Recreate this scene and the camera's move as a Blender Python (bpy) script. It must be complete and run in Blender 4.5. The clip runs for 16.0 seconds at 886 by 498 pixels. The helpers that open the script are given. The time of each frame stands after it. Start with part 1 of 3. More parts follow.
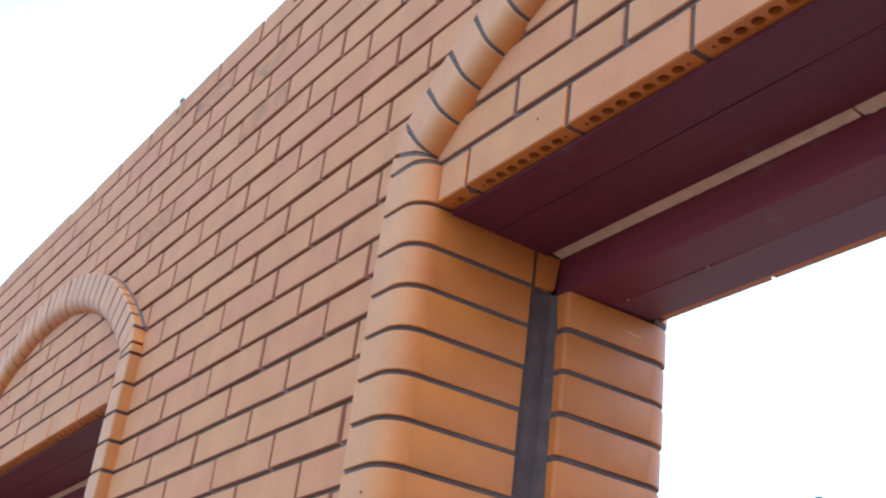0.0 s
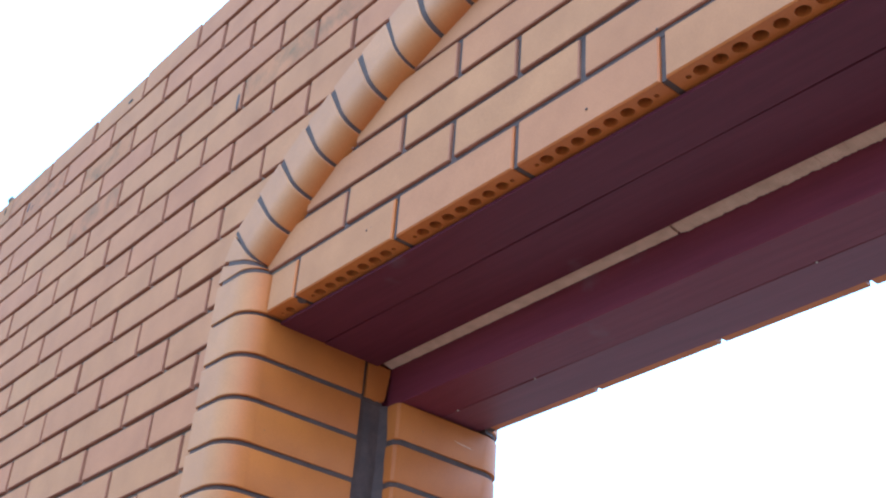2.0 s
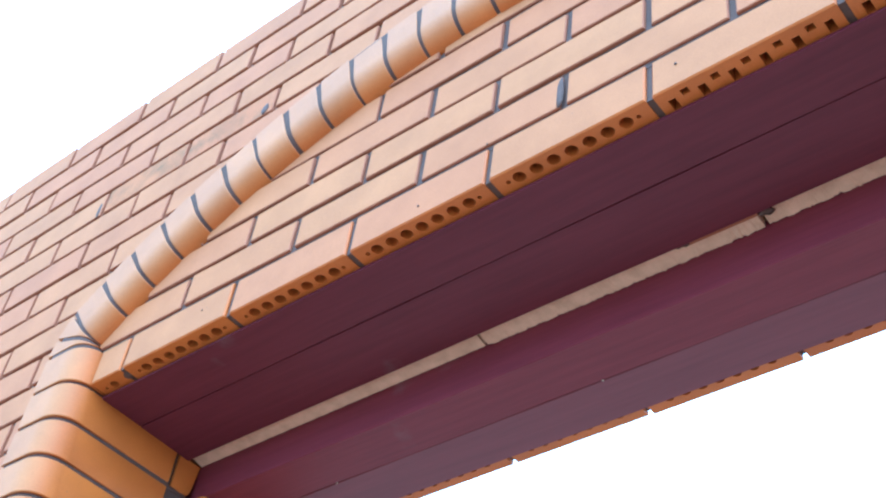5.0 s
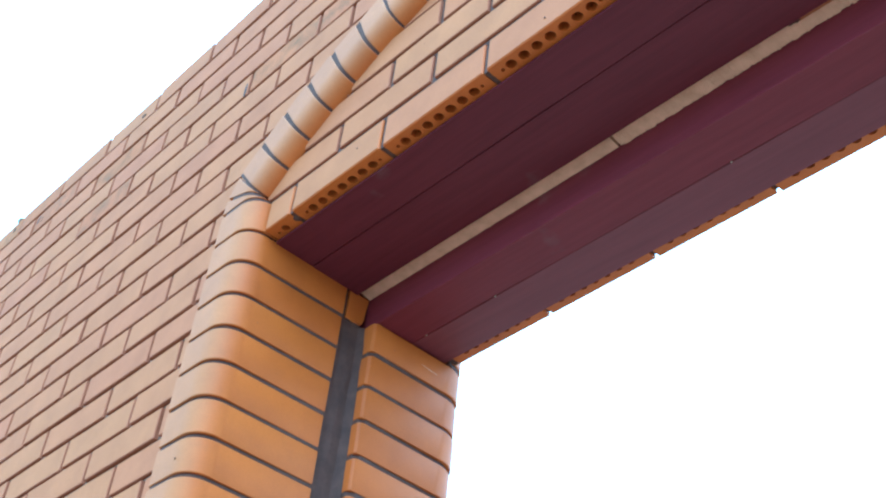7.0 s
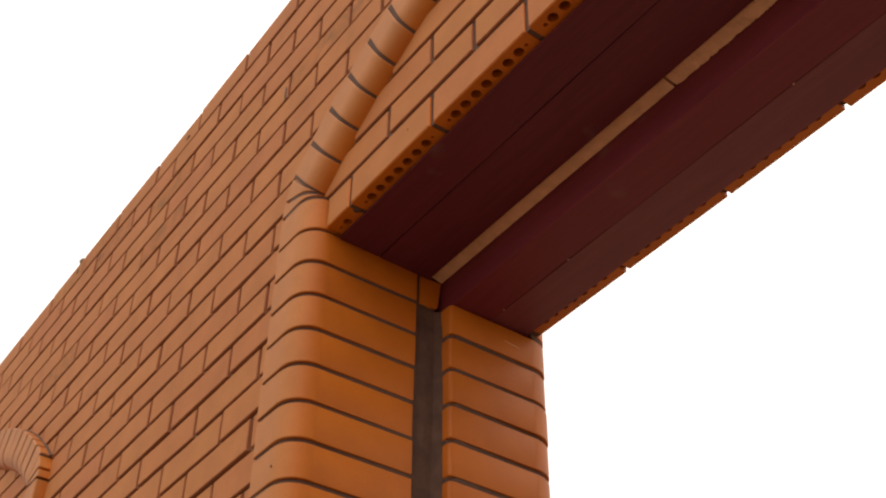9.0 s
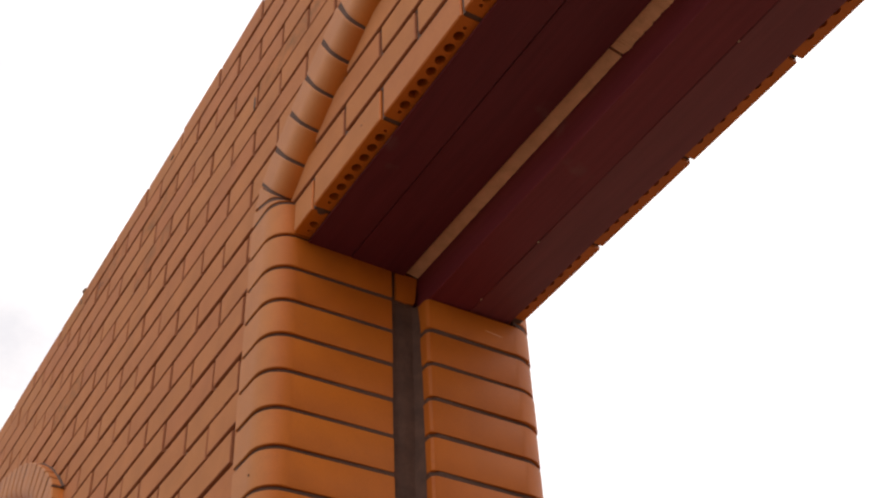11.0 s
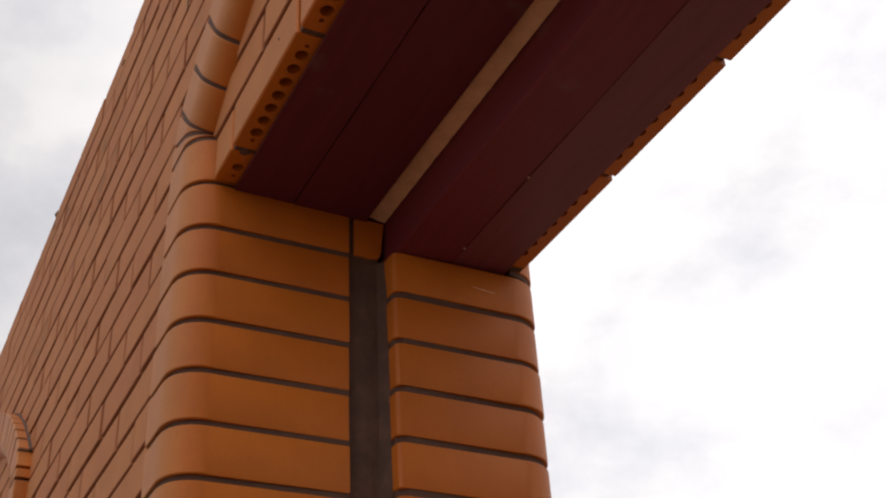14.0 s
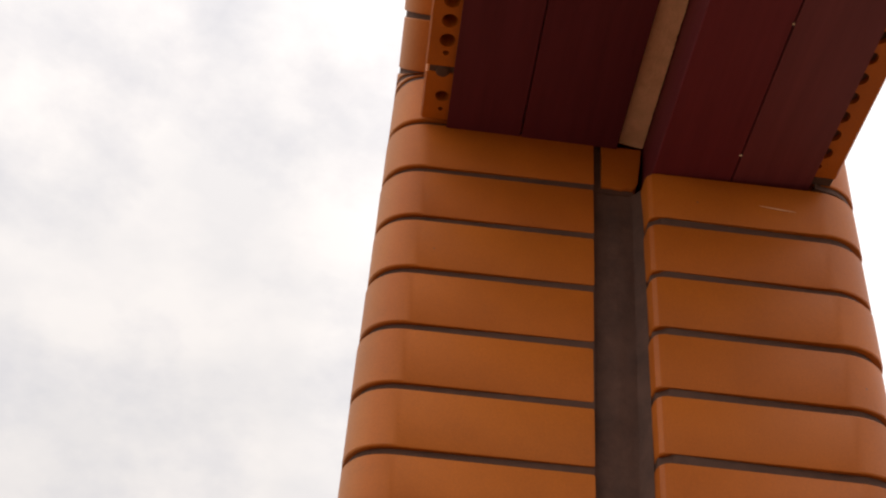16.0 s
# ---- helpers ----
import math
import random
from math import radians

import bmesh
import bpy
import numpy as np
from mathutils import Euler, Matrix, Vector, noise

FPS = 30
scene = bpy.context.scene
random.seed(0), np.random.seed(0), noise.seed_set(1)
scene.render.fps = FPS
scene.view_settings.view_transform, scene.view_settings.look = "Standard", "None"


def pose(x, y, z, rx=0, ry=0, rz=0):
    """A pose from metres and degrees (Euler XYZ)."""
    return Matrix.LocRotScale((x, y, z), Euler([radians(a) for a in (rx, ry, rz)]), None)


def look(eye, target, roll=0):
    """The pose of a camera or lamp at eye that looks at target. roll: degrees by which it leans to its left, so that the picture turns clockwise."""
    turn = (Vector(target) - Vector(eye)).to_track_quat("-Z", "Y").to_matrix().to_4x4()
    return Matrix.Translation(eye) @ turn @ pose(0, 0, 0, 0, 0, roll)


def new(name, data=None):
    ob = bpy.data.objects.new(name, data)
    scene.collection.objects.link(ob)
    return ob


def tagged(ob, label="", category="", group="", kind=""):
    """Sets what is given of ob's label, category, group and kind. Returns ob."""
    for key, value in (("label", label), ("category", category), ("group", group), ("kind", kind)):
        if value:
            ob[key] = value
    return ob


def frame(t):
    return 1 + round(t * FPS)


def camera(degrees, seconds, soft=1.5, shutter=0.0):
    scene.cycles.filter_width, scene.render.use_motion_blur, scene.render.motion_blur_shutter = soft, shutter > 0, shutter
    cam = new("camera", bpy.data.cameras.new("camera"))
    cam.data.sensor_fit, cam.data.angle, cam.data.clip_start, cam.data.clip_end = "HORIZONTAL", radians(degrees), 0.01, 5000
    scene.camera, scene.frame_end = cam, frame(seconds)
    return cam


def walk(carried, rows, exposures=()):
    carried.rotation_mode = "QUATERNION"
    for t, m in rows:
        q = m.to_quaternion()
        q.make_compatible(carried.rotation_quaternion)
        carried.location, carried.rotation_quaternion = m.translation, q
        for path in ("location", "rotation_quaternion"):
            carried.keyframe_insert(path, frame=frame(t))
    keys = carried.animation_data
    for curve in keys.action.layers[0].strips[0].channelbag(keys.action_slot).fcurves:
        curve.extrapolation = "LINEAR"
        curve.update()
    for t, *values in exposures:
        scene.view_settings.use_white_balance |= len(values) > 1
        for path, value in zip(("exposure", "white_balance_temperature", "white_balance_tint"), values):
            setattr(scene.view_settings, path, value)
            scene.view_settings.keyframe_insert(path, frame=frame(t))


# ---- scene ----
PATH = [
    (0, (1.603, -0.925, -0.979), (0.057, -0.008, -0.102), 7.7),
    (0.5, (1.616, -0.924, -0.955), (0.087, 0.052, -0.111), 7.0),
    (1, (1.608, -0.904, -0.967), (0.117, 0.108, -0.099), 5.8),
    (1.5, (1.619, -0.909, -0.962), (0.215, 0.134, 0.009), 4.8),
    (2, (1.622, -0.903, -0.955), (0.273, 0.149, 0.083), 4.7),
    (2.5, (1.624, -0.897, -0.952), (0.304, 0.172, 0.104), 4.8),
    (2.8, (1.628, -0.883, -0.943), (0.362, 0.215, 0.148), 4.6),
    (3, (1.632, -0.872, -0.937), (0.439, 0.247, 0.214), 4.2),
    (3.2, (1.641, -0.863, -0.931), (0.515, 0.263, 0.28), 3.9),
    (5.3, (1.649, -0.844, -1.348), (0.647, 0.16, 0.061), 8.9),
    (5.5, (1.655, -0.86, -1.405), (0.658, 0.138, 0.013), 8.5),
    (6, (1.672, -0.894, -1.49), (0.642, 0.058, -0.065), 6.6),
    (6.5, (1.66, -0.888, -1.516), (0.502, 0.045, -0.179), 7.2),
    (7, (1.647, -0.872, -1.516), (0.448, 0.083, -0.232), 7.0),
    (7.5, (1.646, -0.873, -1.519), (0.451, 0.122, -0.261), 3.9),
    (8, (1.625, -0.825, -1.519), (0.382, 0.105, -0.258), 1.8),
    (8.2, (1.611, -0.866, -1.527), (0.356, 0.05, -0.268), 1.3),
    (10.3, (1.578, -0.787, -1.493), (0.347, 0.089, -0.183), -0.3),
    (10.5, (1.598, -0.774, -1.512), (0.364, 0.106, -0.208), -1.2),
    (11, (1.631, -0.72, -1.519), (0.341, 0.112, -0.237), -2.7),
    (11.5, (1.637, -0.693, -1.512), (0.341, 0.12, -0.224), -3.7),
    (12, (1.554, -0.675, -1.51), (0.276, 0.231, -0.267), -5.1),
    (12.5, (1.448, -0.599, -1.270), (0.128, 0.363, -0.109), -6.7),
    (13, (1.411, -0.588, -1.062), (0.063, 0.394, 0.049), -5.4),
    (13.5, (1.435, -0.517, -1.031), (0.068, 0.446, 0.065), -4.3),
    (14, (1.432, -0.392, -1.074), (-0.049, 0.395, 0.016), -3.0),
    (14.5, (1.291, -0.277, -1.076), (-0.229, 0.322, 0.079), 1.5),
    (15, (1.200, -0.182, -1.037), (-0.279, 0.349, 0.201), -0.4),
    (15.5, (1.142, -0.145, -1.035), (-0.34, 0.212, 0.261), -0.5),
    (16, (1.061, 0.007, -1.070), (-0.478, 0.060, 0.206), 5.5),
]
Z0 = 2.6  # height of the soffit over the ground
cam = camera(39.0, 16.0, soft=2.2)
EXPOSURES = [
    (0, 1.46, 4230, -9), (3.2, 1.80, 3770, -12), (5.3, 2.32, 3790, -15), (6.5, 2.20, 3800, -18), (7.0, 1.92, 3930, -18), (7.5, 1.24, 4170, -14), (8.0, 0.6, 8700, 18), (8.2, 0.6, 8900, 19),
    (10.5, 0.58, 8900, 23), (11.0, 0.41, 8000, 21), (11.5, 0.25, 7900, 20), (12.0, -0.31, 7700, 19), (12.5, -0.46, 7600, 18), (13.0, -0.27, 7680, 19), (14.0, 0.02, 7750, 20), (15.0, 0.05, 7750, 20), (15.5, 0.30, 7950, 20), (16.0, 0.42, 8000, 20),
]
walk(cam, [(t, look((e[0], e[1], e[2] + Z0), (g[0], g[1], g[2] + Z0), roll)) for t, e, g, roll in PATH], EXPOSURES)


# ---- world and light ----
def make_world():
    world = bpy.data.worlds.new("overcast_sky")
    scene.world = world
    world.use_nodes = True
    nt = world.node_tree
    nt.nodes.clear()
    out = nt.nodes.new("ShaderNodeOutputWorld")
    bg = nt.nodes.new("ShaderNodeBackground")
    sky = nt.nodes.new("ShaderNodeTexSky")
    sky.sky_type = "NISHITA"
    sky.sun_disc = False
    sky.sun_elevation, sky.sun_rotation = SUN_HIGH, SUN_TURN
    sky_gain = nt.nodes.new("ShaderNodeVectorMath")
    sky_gain.operation = "SCALE"
    sky_gain.inputs["Scale"].default_value = 0.12
    nt.links.new(sky.outputs["Color"], sky_gain.inputs[0])
    tc = nt.nodes.new("ShaderNodeTexCoord")
    mp = nt.nodes.new("ShaderNodeMapping")
    mp.inputs["Scale"].default_value = (1.0, 1.0, 1.7)
    nt.links.new(tc.outputs["Generated"], mp.inputs["Vector"])
    big = nt.nodes.new("ShaderNodeTexNoise")
    big.inputs["Scale"].default_value, big.inputs["Detail"].default_value = 7.0, 9.0
    big.inputs["Roughness"].default_value = 0.58
    nt.links.new(mp.outputs["Vector"], big.inputs["Vector"])
    cover = nt.nodes.new("ShaderNodeMapRange")
    cover.inputs["From Min"].default_value, cover.inputs["From Max"].default_value = 0.30, 0.56
    cover.inputs["To Min"].default_value, cover.inputs["To Max"].default_value = 0.75, 1.0
    nt.links.new(big.outputs["Fac"], cover.inputs["Value"])
    tone = nt.nodes.new("ShaderNodeTexNoise")
    tone.inputs["Scale"].default_value, tone.inputs["Detail"].default_value = 9.0, 12.0
    nt.links.new(mp.outputs["Vector"], tone.inputs["Vector"])
    ramp = nt.nodes.new("ShaderNodeValToRGB")
    ramp.color_ramp.elements[0].position, ramp.color_ramp.elements[1].position = 0.36, 0.60
    ramp.color_ramp.elements[0].color = (0.775, 0.895, 1.015, 1)
    ramp.color_ramp.elements[1].color = (0.874, 0.992, 1.098, 1)
    nt.links.new(tone.outputs["Fac"], ramp.inputs["Fac"])
    cloud = nt.nodes.new("ShaderNodeVectorMath")
    cloud.operation = "SCALE"
    nt.links.new(ramp.outputs["Color"], cloud.inputs[0])
    # the cloud is thinner and brighter round the hidden sun
    near = nt.nodes.new("ShaderNodeVectorMath")
    near.operation = "DOT_PRODUCT"
    near.inputs[1].default_value = SUN_WAY
    nt.links.new(tc.outputs["Generated"], near.inputs[0])
    glow = nt.nodes.new("ShaderNodeMapRange")
    glow.interpolation_type = "SMOOTHSTEP"
    glow.inputs["From Min"].default_value, glow.inputs["From Max"].default_value = 0.0, 1.0
    glow.inputs["To Min"].default_value, glow.inputs["To Max"].default_value = CLOUD, CLOUD_BRIGHT
    nt.links.new(near.outputs["Value"], glow.inputs["Value"])
    # brightness set into the sky by direction: up to half more behind the wall
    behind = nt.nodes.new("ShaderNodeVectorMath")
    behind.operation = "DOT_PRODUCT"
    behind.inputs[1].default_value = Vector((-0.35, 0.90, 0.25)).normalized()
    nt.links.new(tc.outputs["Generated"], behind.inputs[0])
    back_gain = nt.nodes.new("ShaderNodeMapRange")
    back_gain.inputs["From Min"].default_value, back_gain.inputs["From Max"].default_value = 0.35, 0.95
    back_gain.inputs["To Min"].default_value, back_gain.inputs["To Max"].default_value = 1.0, 1.5
    nt.links.new(behind.outputs["Value"], back_gain.inputs["Value"])
    # sky brightness also cut, to about three quarters, beyond the wall's far end
    beyond = nt.nodes.new("ShaderNodeVectorMath")
    beyond.operation = "DOT_PRODUCT"
    beyond.inputs[1].default_value = Vector((-0.74, -0.42, 0.53)).normalized()
    nt.links.new(tc.outputs["Generated"], beyond.inputs[0])
    thick = nt.nodes.new("ShaderNodeMapRange")
    thick.interpolation_type = "SMOOTHSTEP"
    thick.inputs["From Min"].default_value, thick.inputs["From Max"].default_value = 0.78, 1.0
    thick.inputs["To Min"].default_value, thick.inputs["To Max"].default_value = 1.0, 0.78
    nt.links.new(beyond.outputs["Value"], thick.inputs["Value"])
    side_gain = nt.nodes.new("ShaderNodeMath")
    side_gain.operation = "MULTIPLY"
    nt.links.new(back_gain.outputs["Result"], side_gain.inputs[0])
    nt.links.new(thick.outputs["Result"], side_gain.inputs[1])
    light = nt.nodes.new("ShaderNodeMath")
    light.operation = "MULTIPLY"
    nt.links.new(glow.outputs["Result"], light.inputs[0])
    nt.links.new(side_gain.outputs["Value"], light.inputs[1])
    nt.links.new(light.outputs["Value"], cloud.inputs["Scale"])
    mix = nt.nodes.new("ShaderNodeMix")
    mix.data_type = "RGBA"
    nt.links.new(cover.outputs["Result"], mix.inputs["Factor"])
    nt.links.new(sky_gain.outputs["Vector"], mix.inputs["A"])
    nt.links.new(cloud.outputs["Vector"], mix.inputs["B"])
    nt.links.new(mix.outputs["Result"], bg.inputs["Color"])
    bg.inputs["Strength"].default_value = 1.0
    nt.links.new(bg.outputs["Background"], out.inputs["Surface"])


CLOUD, CLOUD_BRIGHT = 0.79, 1.16
SUN_HIGH, SUN_TURN = radians(62), radians(145)   # high over the open side in front of the wall
SUN_WAY = Vector((math.sin(SUN_TURN) * math.cos(SUN_HIGH), math.cos(SUN_TURN) * math.cos(SUN_HIGH), math.sin(SUN_HIGH)))
make_world()
sun_data = bpy.data.lights.new("sun", "SUN")
sun_data.energy, sun_data.angle, sun_data.color = 0.5, radians(60), (1.0, 0.96, 0.9)
sun = new("sun", sun_data)
sun.matrix_basis = look(SUN_WAY * 8, (0, 0, 0))


# ---- materials ----
def material(name):
    m = bpy.data.materials.new(name)
    m.use_nodes = True
    return m, m.node_tree, m.node_tree.nodes["Principled BSDF"]


def node(nt, kind, **values):
    n = nt.nodes.new(kind)
    for key, value in values.items():
        n.inputs[key.replace("_", " ")].default_value = value
    return n


def ramp_node(nt, source, stops):
    r = nt.nodes.new("ShaderNodeValToRGB")
    while len(r.color_ramp.elements) < len(stops):
        r.color_ramp.elements.new(0.5)
    for e, (p, c) in zip(r.color_ramp.elements, stops):
        e.position, e.color = p, (*c, 1)
    nt.links.new(source, r.inputs["Fac"])
    return r


def mixed(nt, fac, a, b, blend="MIX"):
    m = nt.nodes.new("ShaderNodeMix")
    m.data_type, m.blend_type = "RGBA", blend
    for value, key in ((fac, "Factor"), (a, "A"), (b, "B")):
        if isinstance(value, (int, float)):
            m.inputs[key].default_value = value
        elif isinstance(value, tuple):
            m.inputs[key].default_value = (*value, 1)
        else:
            nt.links.new(value, m.inputs[key])
    return m.outputs["Result"]


def bump(nt, bsdf, source, strength, distance):
    b = node(nt, "ShaderNodeBump", Strength=strength, Distance=distance)
    nt.links.new(source, b.inputs["Height"])
    nt.links.new(b.outputs["Normal"], bsdf.inputs["Normal"])


def brick_material(name, low, mid, high, per_object=True, stain=0.0, rough=0.5, gloss=0.5, coat=None):
    """Fired clay: a tone for each brick, cloudy firing marks, fine sand grain, and grey cement smears where stain is above zero.
    coat is the sanded facing colour on the front of the outer bricks, which wears out round the bullnose."""
    m, nt, bsdf = material(name)
    if per_object:
        rnd = nt.nodes.new("ShaderNodeObjectInfo").outputs["Random"]
    else:
        rnd = nt.nodes.new("ShaderNodeNewGeometry").outputs["Random Per Island"]
    tone = ramp_node(nt, rnd, [(0.0, low), (0.5, mid), (1.0, high)]).outputs["Color"]
    geo = nt.nodes.new("ShaderNodeNewGeometry")
    if coat:
        place = nt.nodes.new("ShaderNodeSeparateXYZ")
        nt.links.new(geo.outputs["Position"], place.inputs["Vector"])
        fade = node(nt, "ShaderNodeMapRange", From_Min=COL_Y + 0.002, From_Max=COL_Y + 0.027, To_Min=0.70, To_Max=0.0)
        nt.links.new(place.outputs["Y"], fade.inputs["Value"])
        tone = mixed(nt, fade.outputs["Result"], tone, coat)
    cloudy = node(nt, "ShaderNodeTexNoise", Scale=9.0, Detail=5.0, Roughness=0.6)
    nt.links.new(geo.outputs["Position"], cloudy.inputs["Vector"])
    shade = ramp_node(nt, cloudy.outputs["Fac"], [(0.3, (0.86, 0.84, 0.82)), (0.7, (1.06, 1.06, 1.06))]).outputs["Color"]
    col = mixed(nt, 1.0, tone, shade, "MULTIPLY")
    grain = node(nt, "ShaderNodeTexNoise", Scale=420.0, Detail=3.0, Roughness=0.7)
    nt.links.new(geo.outputs["Position"], grain.inputs["Vector"])
    fine = ramp_node(nt, grain.outputs["Fac"], [(0.3, (0.9, 0.9, 0.9)), (0.7, (1.06, 1.06, 1.06))]).outputs["Color"]
    col = mixed(nt, 1.0, col, fine, "MULTIPLY")
    pit = node(nt, "ShaderNodeTexVoronoi", Scale=34.0)
    nt.links.new(geo.outputs["Position"], pit.inputs["Vector"])
    spots = ramp_node(nt, pit.outputs["Distance"], [(0.03, (1, 1, 1)), (0.05, (0, 0, 0))]).outputs["Color"]
    some = node(nt, "ShaderNodeTexNoise", Scale=13.0, Detail=1.0)
    nt.links.new(geo.outputs["Position"], some.inputs["Vector"])
    rare = ramp_node(nt, some.outputs["Fac"], [(0.62, (0, 0, 0)), (0.66, (1, 1, 1))]).outputs["Color"]
    col = mixed(nt, mixed(nt, 1.0, spots, rare, "MULTIPLY"), col, (0.16, 0.08, 0.05))
    smear = node(nt, "ShaderNodeTexNoise", Scale=17.0, Detail=9.0, Roughness=0.72, Distortion=0.3)
    nt.links.new(geo.outputs["Position"], smear.inputs["Vector"])
    edge = 0.60 - 0.15 * stain
    grey = ramp_node(nt, smear.outputs["Fac"], [(edge, (0, 0, 0)), (edge + 0.26, (0.75,) * 3 if stain else (0.26,) * 3)]).outputs["Color"]
    col = mixed(nt, grey, col, (0.108, 0.071, 0.028))
    nt.links.new(col, bsdf.inputs["Base Color"])
    bsdf.inputs["Roughness"].default_value = rough
    bsdf.inputs["Specular IOR Level"].default_value = gloss
    bump(nt, bsdf, grain.outputs["Fac"], 0.25, 0.0008)
    return m


def mortar_material(name, dark, light):
    m, nt, bsdf = material(name)
    geo = nt.nodes.new("ShaderNodeNewGeometry")
    n = node(nt, "ShaderNodeTexNoise", Scale=26.0, Detail=8.0, Roughness=0.7)
    nt.links.new(geo.outputs["Position"], n.inputs["Vector"])
    nt.links.new(ramp_node(nt, n.outputs["Fac"], [(0.3, dark), (0.7, light)]).outputs["Color"], bsdf.inputs["Base Color"])
    bsdf.inputs["Roughness"].default_value = 0.9
    g = node(nt, "ShaderNodeTexNoise", Scale=240.0, Detail=4.0, Roughness=0.7)
    nt.links.new(geo.outputs["Position"], g.inputs["Vector"])
    bump(nt, bsdf, g.outputs["Fac"], 0.5, 0.002)
    return m


def steel_material(name, dark, light, gloss=0.2):
    """Red-oxide primer brushed on steel angles, with faint drips and thin worn patches."""
    m, nt, bsdf = material(name)
    geo = nt.nodes.new("ShaderNodeNewGeometry")
    mp = node(nt, "ShaderNodeMapping", Scale=(2.0, 30.0, 30.0))
    nt.links.new(geo.outputs["Position"], mp.inputs["Vector"])
    brush = node(nt, "ShaderNodeTexNoise", Scale=3.0, Detail=6.0, Roughness=0.6)
    nt.links.new(mp.outputs["Vector"], brush.inputs["Vector"])
    col = ramp_node(nt, brush.outputs["Fac"], [(0.25, dark), (0.75, light)]).outputs["Color"]
    blot = node(nt, "ShaderNodeTexNoise", Scale=5.0, Detail=5.0)
    nt.links.new(geo.outputs["Position"], blot.inputs["Vector"])
    worn = ramp_node(nt, blot.outputs["Fac"], [(0.66, (0, 0, 0)), (0.78, (0.5, 0.5, 0.5))]).outputs["Color"]
    col = mixed(nt, worn, col, (0.17, 0.13, 0.12))
    nt.links.new(col, bsdf.inputs["Base Color"])
    bsdf.inputs["Roughness"].default_value = 0.55
    bsdf.inputs["Specular IOR Level"].default_value = gloss
    bump(nt, bsdf, brush.outputs["Fac"], 0.15, 0.001)
    return m


def plain_noise_material(name, dark, light, scale, rough, fine=150.0, depth=0.002):
    m, nt, bsdf = material(name)
    geo = nt.nodes.new("ShaderNodeNewGeometry")
    n = node(nt, "ShaderNodeTexNoise", Scale=scale, Detail=8.0, Roughness=0.65)
    nt.links.new(geo.outputs["Position"], n.inputs["Vector"])
    nt.links.new(ramp_node(nt, n.outputs["Fac"], [(0.3, dark), (0.7, light)]).outputs["Color"], bsdf.inputs["Base Color"])
    bsdf.inputs["Roughness"].default_value = rough
    g = node(nt, "ShaderNodeTexNoise", Scale=fine, Detail=4.0, Roughness=0.7)
    nt.links.new(geo.outputs["Position"], g.inputs["Vector"])
    bump(nt, bsdf, g.outputs["Fac"], 0.6, depth)
    return m


COL_Y = -0.035           # front of columns and arches
WALL_LOW, WALL_MID, WALL_HIGH = (0.393, 0.134, 0.047), (0.400, 0.145, 0.047), (0.406, 0.152, 0.049)
M_BRICK = brick_material("salmon_clay", WALL_LOW, WALL_MID, WALL_HIGH, rough=0.70, gloss=0.22)
M_BRICK_FAR = brick_material("salmon_clay_far", WALL_LOW, WALL_MID, WALL_HIGH, per_object=False, rough=0.70, gloss=0.22)
M_STAINED = brick_material("salmon_clay_cement_smeared", WALL_LOW, WALL_MID, WALL_HIGH, stain=1.0, rough=0.75, gloss=0.2)
M_BULL = brick_material("orange_clay", (0.430, 0.103, 0.0080), (0.454, 0.1135, 0.0092), (0.472, 0.1225, 0.0108), rough=0.55, gloss=0.32, coat=(0.400, 0.162, 0.050))
# brick sides: redder clay, its colour darkened for faces turned from the light
M_SIDE = mortar_material("clay_side_darkened", (0.270, 0.085, 0.034), (0.350, 0.118, 0.050))
M_MORTAR = mortar_material("grey_mortar", (0.066, 0.0295, 0.0185), (0.103, 0.048, 0.031))
M_BED = mortar_material("brown_grey_mortar", (0.104, 0.056, 0.0305), (0.165, 0.091, 0.051))
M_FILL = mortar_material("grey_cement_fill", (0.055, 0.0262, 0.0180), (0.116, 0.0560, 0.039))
M_STEEL = steel_material("red_oxide_primer", (0.116, 0.0155, 0.0215), (0.160, 0.023, 0.031))
M_STEEL_DUSTY = steel_material("dusty_red_oxide_primer", (0.113, 0.0185, 0.0245), (0.155, 0.0275, 0.035), gloss=0.40)
# front angles: the weaker light beneath them put into a darker primer colour
M_STEEL_SHADED = steel_material("shaded_red_oxide_primer", (0.082, 0.0120, 0.0180), (0.115, 0.0180, 0.0260))
M_FOAM = plain_noise_material("beige_insulation", (0.58, 0.330, 0.195), (0.78, 0.452, 0.280), 30.0, 0.95, 220.0, 0.004)
M_GROUND = plain_noise_material("sandy_soil", (0.200, 0.142, 0.100), (0.310, 0.228, 0.165), 1.3, 0.95, 18.0, 0.03)
M_TIMBER = plain_noise_material("weathered_timber", (0.062, 0.033, 0.014), (0.105, 0.057, 0.025), 14.0, 0.85)
M_TEAR_GAP = mortar_material("dark_tear_gap_mark", (0.016, 0.011, 0.006), (0.035, 0.023, 0.013))
M_FLAKE = plain_noise_material("bare_cement_flake", (0.50, 0.40, 0.27), (0.66, 0.54, 0.38), 60.0, 0.9)


# ---- building helpers ----
def mesh_of(name, verts, faces, mat, smooth=False):
    me = bpy.data.meshes.new(name)
    me.from_pydata([tuple(v) for v in verts], [], faces)
    bm = bmesh.new()
    bm.from_mesh(me)
    bmesh.ops.recalc_face_normals(bm, faces=bm.faces)
    bm.to_mesh(me)
    bm.free()
    me.materials.append(mat)
    if smooth:
        me.shade_smooth()
        me.set_sharp_from_angle(angle=radians(28))
    return me


